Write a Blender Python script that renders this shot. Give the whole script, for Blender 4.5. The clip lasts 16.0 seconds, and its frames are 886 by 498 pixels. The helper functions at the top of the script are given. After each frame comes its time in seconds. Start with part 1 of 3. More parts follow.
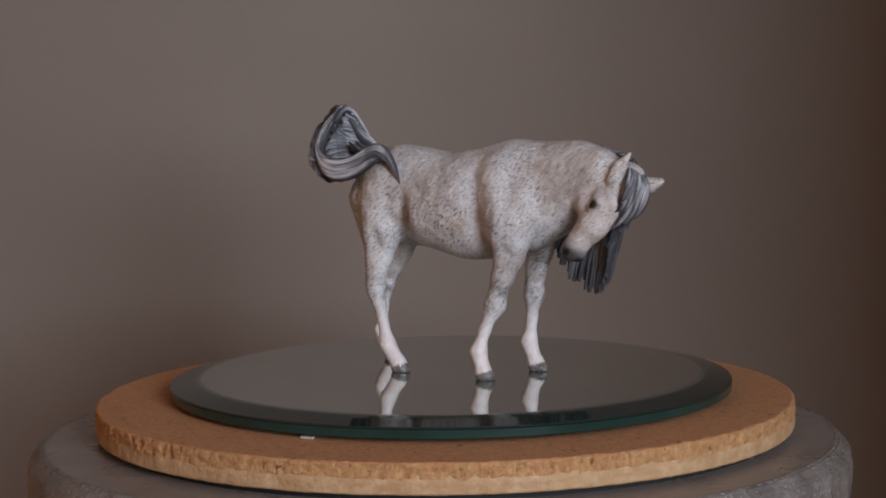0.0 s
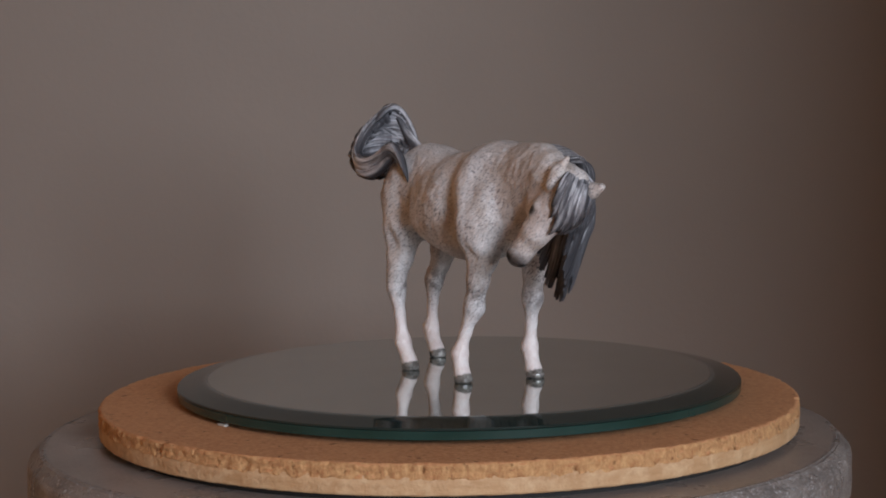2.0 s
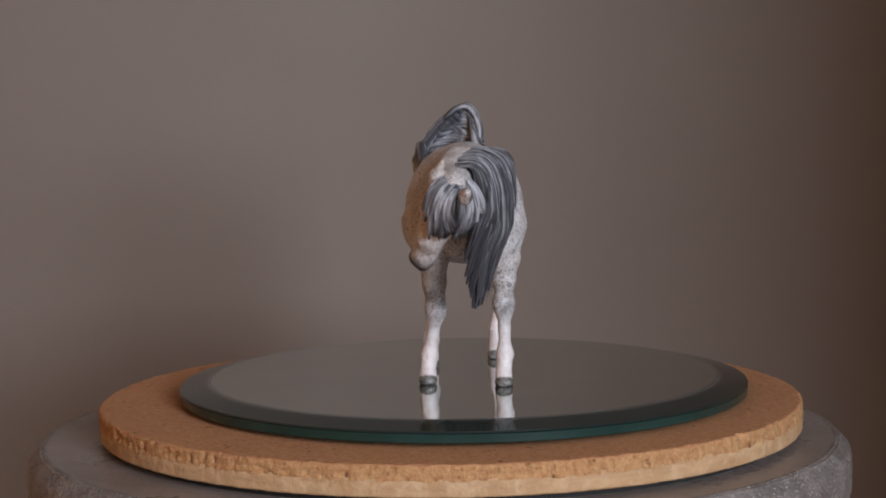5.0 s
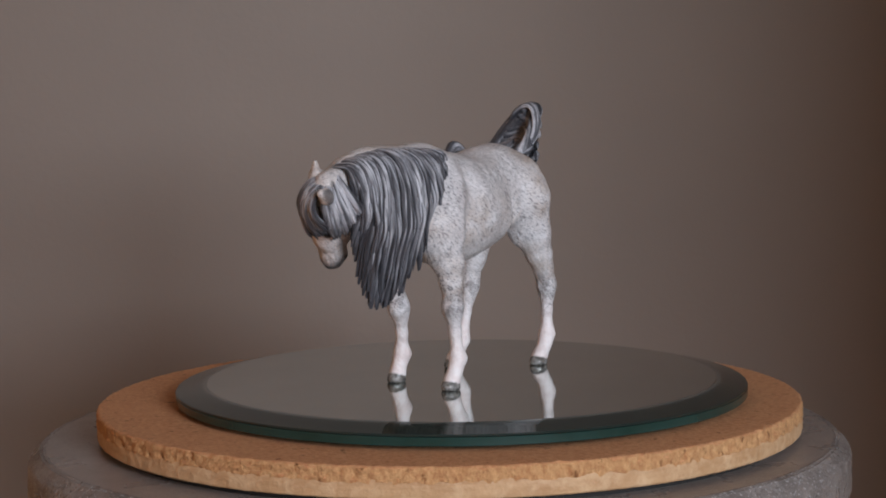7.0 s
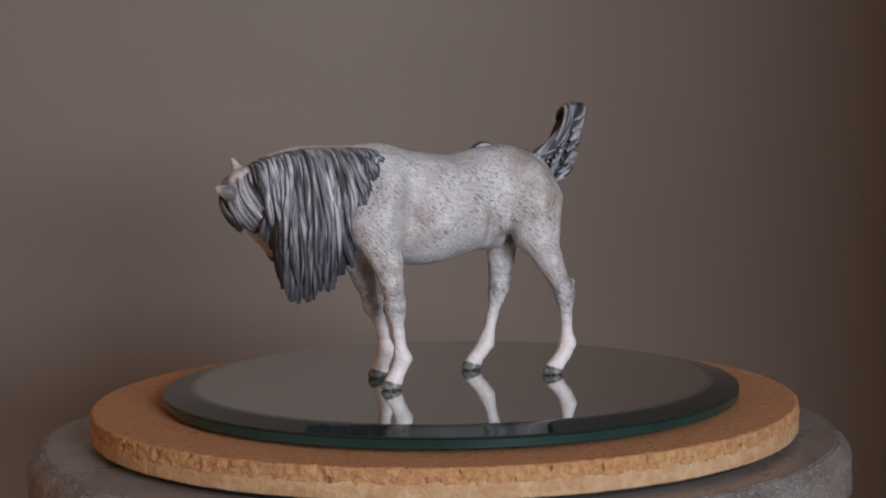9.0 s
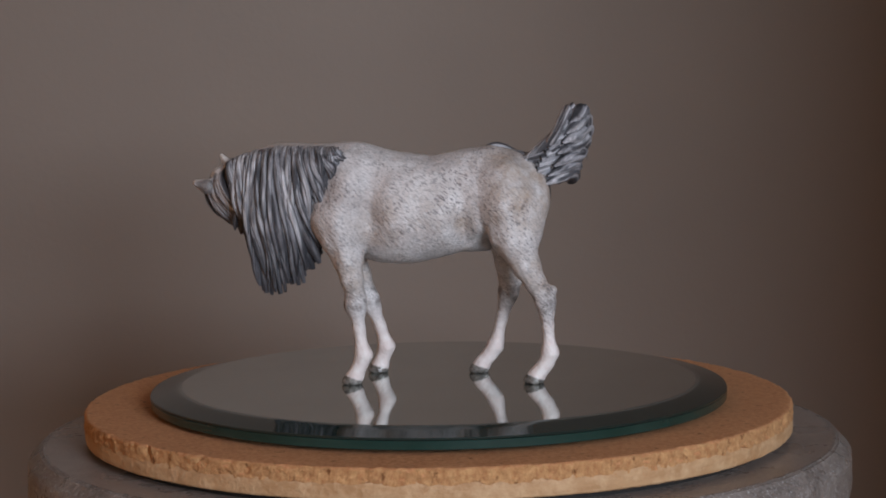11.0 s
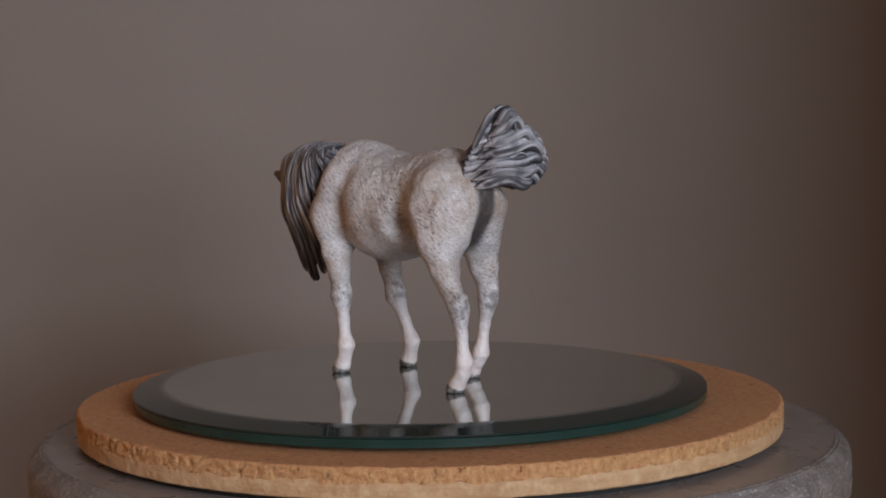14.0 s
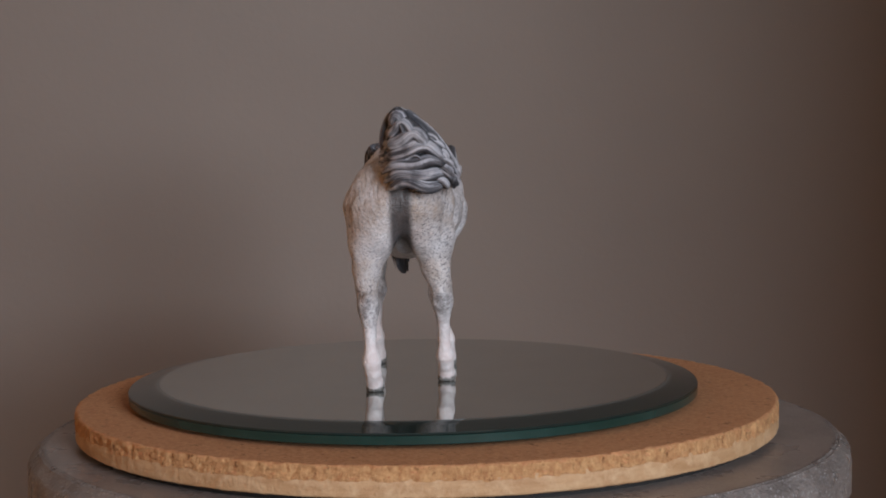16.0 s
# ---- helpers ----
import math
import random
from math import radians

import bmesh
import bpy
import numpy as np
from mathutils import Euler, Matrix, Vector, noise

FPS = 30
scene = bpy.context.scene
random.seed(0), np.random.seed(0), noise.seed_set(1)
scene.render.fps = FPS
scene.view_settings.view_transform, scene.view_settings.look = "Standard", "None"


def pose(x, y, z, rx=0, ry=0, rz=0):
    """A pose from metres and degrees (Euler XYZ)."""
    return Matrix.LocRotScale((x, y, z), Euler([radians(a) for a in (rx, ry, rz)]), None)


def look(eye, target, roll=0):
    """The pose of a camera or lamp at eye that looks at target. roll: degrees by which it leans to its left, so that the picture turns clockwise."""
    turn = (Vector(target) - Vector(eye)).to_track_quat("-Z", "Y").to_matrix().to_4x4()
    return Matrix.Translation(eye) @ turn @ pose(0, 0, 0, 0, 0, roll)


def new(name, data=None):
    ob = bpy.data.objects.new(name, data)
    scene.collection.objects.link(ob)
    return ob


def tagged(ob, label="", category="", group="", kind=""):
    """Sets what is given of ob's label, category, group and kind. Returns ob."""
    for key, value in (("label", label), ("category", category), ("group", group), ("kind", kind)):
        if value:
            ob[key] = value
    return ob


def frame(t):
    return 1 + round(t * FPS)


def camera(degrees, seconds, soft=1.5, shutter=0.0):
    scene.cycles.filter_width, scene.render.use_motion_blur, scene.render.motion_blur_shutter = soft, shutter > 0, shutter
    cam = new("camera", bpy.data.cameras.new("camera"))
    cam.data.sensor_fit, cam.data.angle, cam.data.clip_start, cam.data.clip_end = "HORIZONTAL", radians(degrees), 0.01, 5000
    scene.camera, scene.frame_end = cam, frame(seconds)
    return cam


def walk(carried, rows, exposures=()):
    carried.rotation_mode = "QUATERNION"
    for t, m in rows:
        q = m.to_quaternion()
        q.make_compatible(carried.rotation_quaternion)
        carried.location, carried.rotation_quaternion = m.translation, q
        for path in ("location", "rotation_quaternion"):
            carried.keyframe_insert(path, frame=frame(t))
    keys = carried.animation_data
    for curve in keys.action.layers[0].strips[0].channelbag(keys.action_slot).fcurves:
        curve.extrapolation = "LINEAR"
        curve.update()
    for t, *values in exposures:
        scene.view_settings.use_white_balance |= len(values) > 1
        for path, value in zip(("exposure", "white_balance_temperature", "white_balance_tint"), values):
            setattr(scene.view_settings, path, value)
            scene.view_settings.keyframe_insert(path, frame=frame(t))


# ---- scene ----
# camera: stands still before the turntable
FOV = 27.02
EYE = pose(0.0, -0.8143, 0.1303, 84.773, 0.0, -0.197) @ pose(0, 0, 0, 0, 0, -0.893)
cam = camera(FOV, 16.0, 1.85)
walk(cam, [(0.0, EYE), (16.0, EYE)], [(0.0, -.10), (1.0, -.03), (3.0, .12), (4.0, .17), (7.0, .17), (8.5, .03), (9.0, -.03), (11.5, -.10), (13.0, -.08), (14.5, .0), (15.0, .07), (16.0, .09)])

# turn of the wheel by hand: seconds, degrees about its upright axis
TURN = [(0.0, 0.0), (0.5, -4.0), (1.0, -8.6), (1.5, -17.5), (2.0, -24.2), (2.5, -29.5), (3.0, -34.5), (3.5, -41.8), (4.0, -46.5), (4.2, -48.5), (6.3, -74.3), (6.5, -78.3), (7.0, -88.3), (7.5, -99.4), (8.0, -106.8), (8.5, -112.5), (9.0, -121.3), (9.2, -123.5), (11.3, -156.2), (11.5, -159.9), (12.0, -168.3), (12.5, -174.6), (13.0, -187.9), (13.5, -187.1), (14.0, -196.6), (14.5, -208.9), (15.0, -217.1), (15.5, -221.4), (16.0, -236.4)]

# ---- light ----
world = bpy.data.worlds.new("world")
scene.world = world
world.use_nodes = True
wn = world.node_tree
sky = wn.nodes.new("ShaderNodeTexSky")
sky.sky_type = "NISHITA"
sky.sun_disc = False
sky.sun_elevation, sky.sun_rotation = radians(35), radians(200)
wn.links.new(sky.outputs[0], wn.nodes["Background"].inputs[0])
wn.nodes["Background"].inputs[1].default_value = 0.1


def window_light(name, where, aim, w, h, watts, colour):
    d = bpy.data.lights.new(name, "AREA")
    d.shape, d.size, d.size_y, d.energy, d.color = "RECTANGLE", w, h, watts, colour
    ob = new(name, d)
    ob.matrix_world = look(where, aim)
    return ob


window_light("window_daylight", (0.93, -2.27, 0.55), (0.93, 0.0, 0.55), 0.74, 0.86, 58.0, (0.788, 0.868, 0.985))


# ---- materials ----
def material(name, base, rough=0.6, metal=0.0):
    m = bpy.data.materials.new(name)
    m.use_nodes = True
    b = m.node_tree.nodes["Principled BSDF"]
    b.inputs["Base Color"].default_value = (*base, 1)
    b.inputs["Roughness"].default_value = rough
    b.inputs["Metallic"].default_value = metal
    return m


def nodes(m):
    t = m.node_tree
    return t.nodes, t.links, t.nodes["Principled BSDF"]


def noise_tex(m, scale, detail=4.0, rough=0.6, stretch=(1, 1, 1), turn=(0, 0, 0), ramp=(0.35, 0.65)):
    """Noise in the object's own metres, spread by a ramp. Returns the factor's socket."""
    n, l, _ = nodes(m)
    co, mp, tx, rp = n.new("ShaderNodeTexCoord"), n.new("ShaderNodeMapping"), n.new("ShaderNodeTexNoise"), n.new("ShaderNodeMapRange")
    mp.vector_type = "TEXTURE"
    mp.inputs["Scale"].default_value = [1 / a for a in stretch]
    mp.inputs["Rotation"].default_value = [radians(a) for a in turn]
    tx.inputs["Scale"].default_value, tx.inputs["Detail"].default_value, tx.inputs["Roughness"].default_value = scale, detail, rough
    rp.inputs["From Min"].default_value, rp.inputs["From Max"].default_value = ramp
    l.new(co.outputs["Object"], mp.inputs["Vector"])
    l.new(mp.outputs["Vector"], tx.inputs["Vector"])
    l.new(tx.outputs["Fac"], rp.inputs["Value"])
    return rp.outputs["Result"]


def mix(m, fac, a, b):
    n, l, _ = nodes(m)
    x = n.new("ShaderNodeMix")
    x.data_type = "RGBA"
    for sock, val in ((x.inputs["Factor"], fac), (x.inputs["A"], a), (x.inputs["B"], b)):
        if isinstance(val, tuple):
            sock.default_value = (*val, 1)
        elif isinstance(val, float):
            sock.default_value = val
        else:
            l.new(val, sock)
    return x.outputs["Result"]


def times(m, a, b):
    n, l, _ = nodes(m)
    x = n.new("ShaderNodeMath")
    x.operation = "MULTIPLY"
    for sock, val in zip(x.inputs, (a, b)):
        if isinstance(val, float):
            sock.default_value = val
        else:
            l.new(val, sock)
    return x.outputs[0]


def attr(m, name):
    a = nodes(m)[0].new("ShaderNodeAttribute")
    a.attribute_name = name
    return a.outputs["Fac"]


def paint(m, colour, bump=None, strength=0.2, dist=0.001, rough=None):
    n, l, b = nodes(m)
    l.new(colour, b.inputs["Base Color"])
    if bump is not None:
        x = n.new("ShaderNodeBump")
        x.inputs["Strength"].default_value, x.inputs["Distance"].default_value = strength, dist
        l.new(bump, x.inputs["Height"])
        l.new(x.outputs["Normal"], b.inputs["Normal"])
    if rough is not None:
        l.new(rough, b.inputs["Roughness"])
    return m


M_WALL = material("wall_paint", (0.4, 0.35, 0.31), 0.75)
paint(M_WALL, mix(M_WALL, noise_tex(M_WALL, 3, 3), (0.212, 0.172, 0.148), (0.232, 0.19, 0.163)), noise_tex(M_WALL, 160, 3), 0.06, 0.001)
M_CEIL = material("ceiling_paint", (0.55, 0.52, 0.49), 0.8)
paint(M_CEIL, mix(M_CEIL, noise_tex(M_CEIL, 3, 3), (0.36, 0.34, 0.32), (0.40, 0.38, 0.36)))
# for the unseen block that shades the right of the back wall
M_BLOCKER = material("blocker_paint", (0.2, 0.13, 0.08), 0.7)
paint(M_BLOCKER, mix(M_BLOCKER, noise_tex(M_BLOCKER, 5, 3), (0.38, 0.36, 0.28), (0.43, 0.41, 0.32)), noise_tex(M_BLOCKER, 120, 3), 0.06)
# saturated wood for unseen surfaces, added to bounce warm light from the left
M_WARM_BOUNCE = material("warm_bounce_wood", (0.4, 0.2, 0.08), 0.5)
paint(M_WARM_BOUNCE, mix(M_WARM_BOUNCE, noise_tex(M_WARM_BOUNCE, 4, 5, .6, (1, 8, 8)), (0.58, 0.27, 0.085), (0.72, 0.365, 0.125)), noise_tex(M_WARM_BOUNCE, 40, 4, .6, (1, 8, 8)), 0.1)
M_STONE = material("grey_wheel", (0.30, 0.28, 0.26), 0.5)
paint(M_STONE, mix(M_STONE, noise_tex(M_STONE, 700, 3, .6, ramp=(.52, .66)), mix(M_STONE, noise_tex(M_STONE, 18, 4), (0.225, 0.185, 0.167), (0.305, 0.252, 0.228)), (0.335, 0.29, 0.265)), noise_tex(M_STONE, 500, 3), 0.25, 0.0005,
      mix(M_STONE, noise_tex(M_STONE, 30, 4), (0.24, 0.24, 0.24), (0.42, 0.42, 0.42)))
M_RIM = material("cast_rim", (0.2, 0.18, 0.17), 0.4)
# the pale specks are metal glints put into the colour
paint(M_RIM, mix(M_RIM, noise_tex(M_RIM, 900, 2, .6, ramp=(.60, .68)), mix(M_RIM, noise_tex(M_RIM, 60, 5, .65), (0.15, 0.125, 0.115), (0.265, 0.224, 0.206)), (0.55, 0.53, 0.53)), noise_tex(M_RIM, 420, 4, .7), 0.5, 0.001,
      mix(M_RIM, noise_tex(M_RIM, 90, 4), (0.22, 0.22, 0.22), (0.5, 0.5, 0.5)))
M_CORK = material("cork", (0.50, 0.27, 0.11), 0.85)
paint(M_CORK, mix(M_CORK, noise_tex(M_CORK, 300, 2, .5, ramp=(.66, .76)), mix(M_CORK, noise_tex(M_CORK, 520, 4, .7), mix(M_CORK, noise_tex(M_CORK, 14, 3), (0.43, 0.172, 0.068), (0.50, 0.212, 0.09)), (0.62, 0.31, 0.145)), (0.19, 0.07, 0.022)), noise_tex(M_CORK, 600, 4, .7), 0.5, 0.0006)
M_CRUMB = material("torn_cork", (0.55, 0.33, 0.16), 0.85)
paint(M_CRUMB, mix(M_CRUMB, noise_tex(M_CRUMB, 330, 3, .6, (1, 1, .55), ramp=(.60, .72)), mix(M_CRUMB, noise_tex(M_CRUMB, 450, 4, .7, (1, 1, .6)), (0.43, 0.19, 0.075), (0.63, 0.35, 0.155)), (0.20, 0.075, 0.022)), noise_tex(M_CRUMB, 700, 4, .7), 0.6, 0.0007)
M_PLY = material("pale_wood", (0.52, 0.35, 0.19), 0.75)
paint(M_PLY, mix(M_PLY, noise_tex(M_PLY, 130, 4, .7, ramp=(.45, .7)), mix(M_PLY, noise_tex(M_PLY, 40, 4, .6, (1, 1, 6)), (0.43, 0.232, 0.108), (0.545, 0.325, 0.168)), (0.62, 0.40, 0.23)), noise_tex(M_PLY, 260, 4), 0.45, 0.0006)
# black for the discs that stand in for shaded gaps
M_GAP = material("gap_black", (0.012, 0.010, 0.009), 0.8)
M_PAPER = material("white_paper", (0.52, 0.48, 0.43), 0.8)
M_MIRROR = material("mirror_silver", (0.82, 0.84, 0.83), 0.045, 1.0)
paint(M_MIRROR, mix(M_MIRROR, noise_tex(M_MIRROR, 25, 4), (0.44, 0.475, 0.46), (0.49, 0.525, 0.51)))
# near-black base imitates the bevel's dark reflection, blended by radius into the mirror
M_BEVEL_DARK = material("bevel_dark_reflection", (0.014, 0.024, 0.022), 0.04)
n_, l_, b_ = nodes(M_BEVEL_DARK)
co_, ln_, rg_, hz_ = n_.new("ShaderNodeTexCoord"), n_.new("ShaderNodeVectorMath"), n_.new("ShaderNodeMapRange"), n_.new("ShaderNodeMapRange")
ln_.operation = "LENGTH"
rg_.interpolation_type = "SMOOTHSTEP"
rg_.inputs["From Min"].default_value, rg_.inputs["From Max"].default_value = 0.1112, 0.1150
hz_.inputs["To Min"].default_value, hz_.inputs["To Max"].default_value = 1.0, 0.0
l_.new(co_.outputs["Object"], ln_.inputs[0])
l_.new(ln_.outputs["Value"], rg_.inputs["Value"])
l_.new(rg_.outputs["Result"], hz_.inputs["Value"])
l_.new(mix(M_BEVEL_DARK, rg_.outputs["Result"], (0.30, 0.33, 0.32), (0.014, 0.024, 0.022)), b_.inputs["Base Color"])
l_.new(hz_.outputs["Result"], b_.inputs["Metallic"])
M_EDGE = material("glass_edge", (0.008, 0.030, 0.025), 0.25)
paint(M_EDGE, mix(M_EDGE, noise_tex(M_EDGE, 40, 3), (0.008, 0.030, 0.024), (0.014, 0.042, 0.036)), noise_tex(M_EDGE, 300, 3), 0.05, 0.0003)

M_COAT = material("painted_coat", (0.6, 0.57, 0.56), 0.45)
dash = noise_tex(M_COAT, 1.0, 2, .55, (430, 900, 1500), (0, -38, 0), (.56, .605))
dash_b = noise_tex(M_COAT, 1.0, 2, .55, (480, 950, 1600), (0, -12, 0), (.575, .62))
spread = noise_tex(M_COAT, 45, 3, .6, ramp=(.3, .62))
patch = noise_tex(M_COAT, 55, 3, .6, ramp=(.3, .75))
base = mix(M_COAT, patch, (0.53, 0.49, 0.49), (0.82, 0.78, 0.785))
# brown wash, with warm shade also put into the colour
tone_shaded = mix(M_COAT, times(M_COAT, attr(M_COAT, "tone_shade"), noise_tex(M_COAT, 120, 4, .7, ramp=(.32, .72))), base, (0.37, 0.265, 0.19))
tuft = noise_tex(M_COAT, 1.0, 3, .6, (420, 800, 1500), (0, -40, 0), (.4, .62))
furred = mix(M_COAT, times(M_COAT, tuft, .22), tone_shaded, (0.27, 0.235, 0.235))
flecked = mix(M_COAT, times(M_COAT, times(M_COAT, dash, spread), .78), furred, (0.115, 0.10, 0.11))
flecked = mix(M_COAT, times(M_COAT, dash_b, .32), flecked, (0.13, 0.115, 0.12))
spots = noise_tex(M_COAT, 230, 4, .7, ramp=(.42, .62))
kneed = mix(M_COAT, times(M_COAT, times(M_COAT, attr(M_COAT, "knee"), spots), .8), flecked, (0.17, 0.145, 0.14))
pale = mix(M_COAT, noise_tex(M_COAT, 200, 4, .65), (0.70, 0.585, 0.565), (0.83, 0.755, 0.74))
legs = mix(M_COAT, attr(M_COAT, "white"), kneed, pale)
darkened = mix(M_COAT, attr(M_COAT, "dark"), legs, mix(M_COAT, noise_tex(M_COAT, 260, 3), (0.035, 0.03, 0.03), (0.075, 0.062, 0.06)))
eyed = mix(M_COAT, attr(M_COAT, "eye"), darkened, (0.01, 0.008, 0.008))
shod = mix(M_COAT, attr(M_COAT, "hoof"), eyed, mix(M_COAT, noise_tex(M_COAT, 420, 4, .7), (0.065, 0.058, 0.052), (0.27, 0.255, 0.24)))
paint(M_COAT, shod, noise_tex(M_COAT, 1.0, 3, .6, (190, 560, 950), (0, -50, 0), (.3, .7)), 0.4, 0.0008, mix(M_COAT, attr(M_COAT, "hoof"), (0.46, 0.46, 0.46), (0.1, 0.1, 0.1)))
M_HAIR = material("painted_hair", (0.2, 0.2, 0.22), 0.58)
isl = nodes(M_HAIR)[0].new("ShaderNodeNewGeometry").outputs["Random Per Island"]


def lock_tex(m, stretch, detail=3.0, ramp=(0.35, 0.65)):
    """Streaks that run along each lock of hair."""
    n, l, _ = nodes(m)
    at, mp, tx, rp = n.new("ShaderNodeAttribute"), n.new("ShaderNodeMapping"), n.new("ShaderNodeTexNoise"), n.new("ShaderNodeMapRange")
    at.attribute_name = "lock"
    mp.inputs["Scale"].default_value = stretch
    tx.inputs["Scale"].default_value, tx.inputs["Detail"].default_value = 1.0, detail
    rp.inputs["From Min"].default_value, rp.inputs["From Max"].default_value = ramp
    l.new(at.outputs["Vector"], mp.inputs["Vector"])
    l.new(mp.outputs["Vector"], tx.inputs["Vector"])
    l.new(tx.outputs["Fac"], rp.inputs["Value"])
    return rp.outputs["Result"]


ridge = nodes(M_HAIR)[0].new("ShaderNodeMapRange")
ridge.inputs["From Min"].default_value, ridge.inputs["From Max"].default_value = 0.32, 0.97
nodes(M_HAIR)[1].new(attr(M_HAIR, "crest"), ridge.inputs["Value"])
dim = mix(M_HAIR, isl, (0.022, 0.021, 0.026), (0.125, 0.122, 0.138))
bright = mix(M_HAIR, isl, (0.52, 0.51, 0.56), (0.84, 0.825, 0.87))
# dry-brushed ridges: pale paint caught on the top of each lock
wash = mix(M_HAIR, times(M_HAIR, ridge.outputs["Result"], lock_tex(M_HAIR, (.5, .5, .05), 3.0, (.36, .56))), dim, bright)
clump = mix(M_HAIR, times(M_HAIR, noise_tex(M_HAIR, 1.0, 3, .6, (150, 150, 35), ramp=(.48, .66)), .6), wash, (0.055, 0.052, 0.062))
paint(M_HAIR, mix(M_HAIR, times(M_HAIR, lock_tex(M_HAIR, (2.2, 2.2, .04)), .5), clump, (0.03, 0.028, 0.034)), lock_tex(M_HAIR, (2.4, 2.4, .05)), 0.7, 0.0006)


# ---- building ----
def part(name, bm, mat, parent=None, label=""):
    me = bpy.data.meshes.new(name)
    bm.to_mesh(me)
    bm.free()
    for m in (mat if isinstance(mat, (list, tuple)) else [mat]):
        me.materials.append(m)
    ob = new(name, me)
    ob.parent = parent
    return tagged(ob, label)


def lathe(profile, n=128, smooth=True):
    """Closed solid of revolution about z from (radius, height) rows."""
    bm = bmesh.new()
    rings = []
    for r, z in profile:
        if r < 1e-6:
            rings.append([bm.verts.new((0, 0, z))])
        else:
            rings.append([bm.verts.new((r * math.cos(2 * math.pi * k / n), r * math.sin(2 * math.pi * k / n), z)) for k in range(n)])
    for a, b in zip(rings, rings[1:]):
        for k in range(n):
            q = [a[k % len(a)], a[(k + 1) % len(a)], b[(k + 1) % len(b)], b[k % len(b)]]
            q = list(dict.fromkeys(q))
            if len(q) > 2:
                f = bm.faces.new(q)
                f.smooth = smooth
    bmesh.ops.recalc_face_normals(bm, faces=bm.faces)
    for e in bm.edges:
        if len(e.link_faces) == 2 and e.calc_face_angle() > .45:
            e.smooth = False
    return bm


def box(x0, y0, z0, x1, y1, z1):
    bm = bmesh.new()
    bmesh.ops.create_cube(bm, size=1)
    for v in bm.verts:
        v.co = Vector(((x0 + x1) / 2 + v.co.x * (x1 - x0), (y0 + y1) / 2 + v.co.y * (y1 - y0), (z0 + z1) / 2 + v.co.z * (z1 - z0)))
    return bm


GLASS_AT, BOARD_AT = (0.0055, 0.0098), (0.0027, 0.0045)

# ---- room ----
# an unseen wall end is added to block light; the window is in the wall behind the camera
Y0, Y1, Z0, Z1, XW, XC, XE = -2.2, 0.50, -0.95, 1.55, -0.95, 0.43, 1.8


def structure(name, bm, mat, label, category):
    return tagged(part(name, bm, mat), label, category, kind="structure")


structure("floor", box(XW - .1, Y0 - .2, Z0 - .1, XE + .1, Y1 + .1, Z0), M_WARM_BOUNCE, "unseen floor in warm wood colour, added to bounce warm light", "floor")
structure("ceiling", box(XW - .1, Y0 - .2, Z1, XE + .1, Y1 + .1, Z1 + .1), M_CEIL, "plain painted ceiling of the room", "ceiling")
structure("wall_north", box(XW - .1, Y1, Z0, XE + .1, Y1 + .1, Z1), M_WALL, "plain grey-brown painted wall behind the turntable", "wall")
structure("wall_west", box(XW - .1, Y0, Z0, XW, Y1, Z1), M_WARM_BOUNCE, "unseen wall in warm wood colour, added to bounce warm light", "wall")
structure("wall_east", box(XE, Y0, Z0, XE + .1, Y1, Z1), M_WALL, "plain grey-brown painted wall", "wall")
# added out of view: its edge gives the back wall its darkening to the right
structure("light_blocker", box(XC, -0.50, Z0, XE, Y1 - .003, Z1), M_BLOCKER, "unseen grey-brown wall end added to block window light", "wall")
WX0, WX1, WZ0, WZ1 = 0.54, 1.32, 0.1, 1.0
bm = bmesh.new()
for b in ((XW - .1, Z0, WX0, Z1), (WX1, Z0, XE + .1, Z1), (WX0, Z0, WX1, WZ0), (WX0, WZ1, WX1, Z1)):
    o = box(b[0], Y0 - .1, b[1], b[2], Y0, b[3])
    me = bpy.data.meshes.new("t")
    o.to_mesh(me)
    bm.from_mesh(me)
structure("wall_south", bm, M_WALL, "plain grey-brown painted wall with a window opening", "wall")

# ---- turntable, board, mirror ----
wheel = tagged(new("turntable"), "round grey speckled metal turntable on a central column", "turntable")
part("disc", lathe([(0, -.052), (.1722, -.052), (.1722, -.0245), (0, -.0245)], 192), M_STONE, wheel)
rim = lathe([(.1722, -.052), (.1750, -.0515), (.1785, -.0495), (.1800, -.0465), (.1803, -.042), (.1803, -.037), (.1802, -.0325), (.1797, -.0300), (.1788, -.0287), (.1770, -.0272), (.1757, -.0259), (.1750, -.0250), (.1742, -.0250), (.1735, -.0245), (.1728, -.0245), (.1722, -.0245), (.1722, -.052)], 480)
for v in rim.verts:
    r = math.hypot(v.co.x, v.co.y)
    if r > .1735:
        q = Vector((v.co.x, v.co.y, v.co.z)) * 120
        k = 1 + (.0004 * noise.noise(q) + .0003 * noise.noise(q * 3.1) - .0016 * max(0, noise.noise(q * .6 + Vector((3, 1, 0))) - .38)) / r
        v.co.x, v.co.y = v.co.x * k, v.co.y * k
part("rim", rim, M_RIM, wheel, "rough worn metal rim with glints painted as pale specks")
part("column", lathe([(0, -.92), (.03, -.92), (.03, -.052), (0, -.052)], 48), M_STONE, wheel)
part("base", lathe([(0, -.95), (.2, -.95), (.2, -.93), (.03, -.92), (0, -.92)], 64), M_STONE, wheel)

board = tagged(new("cork_board"), "round two-layer board, crumbly tan cork over pale wood", "cork board")


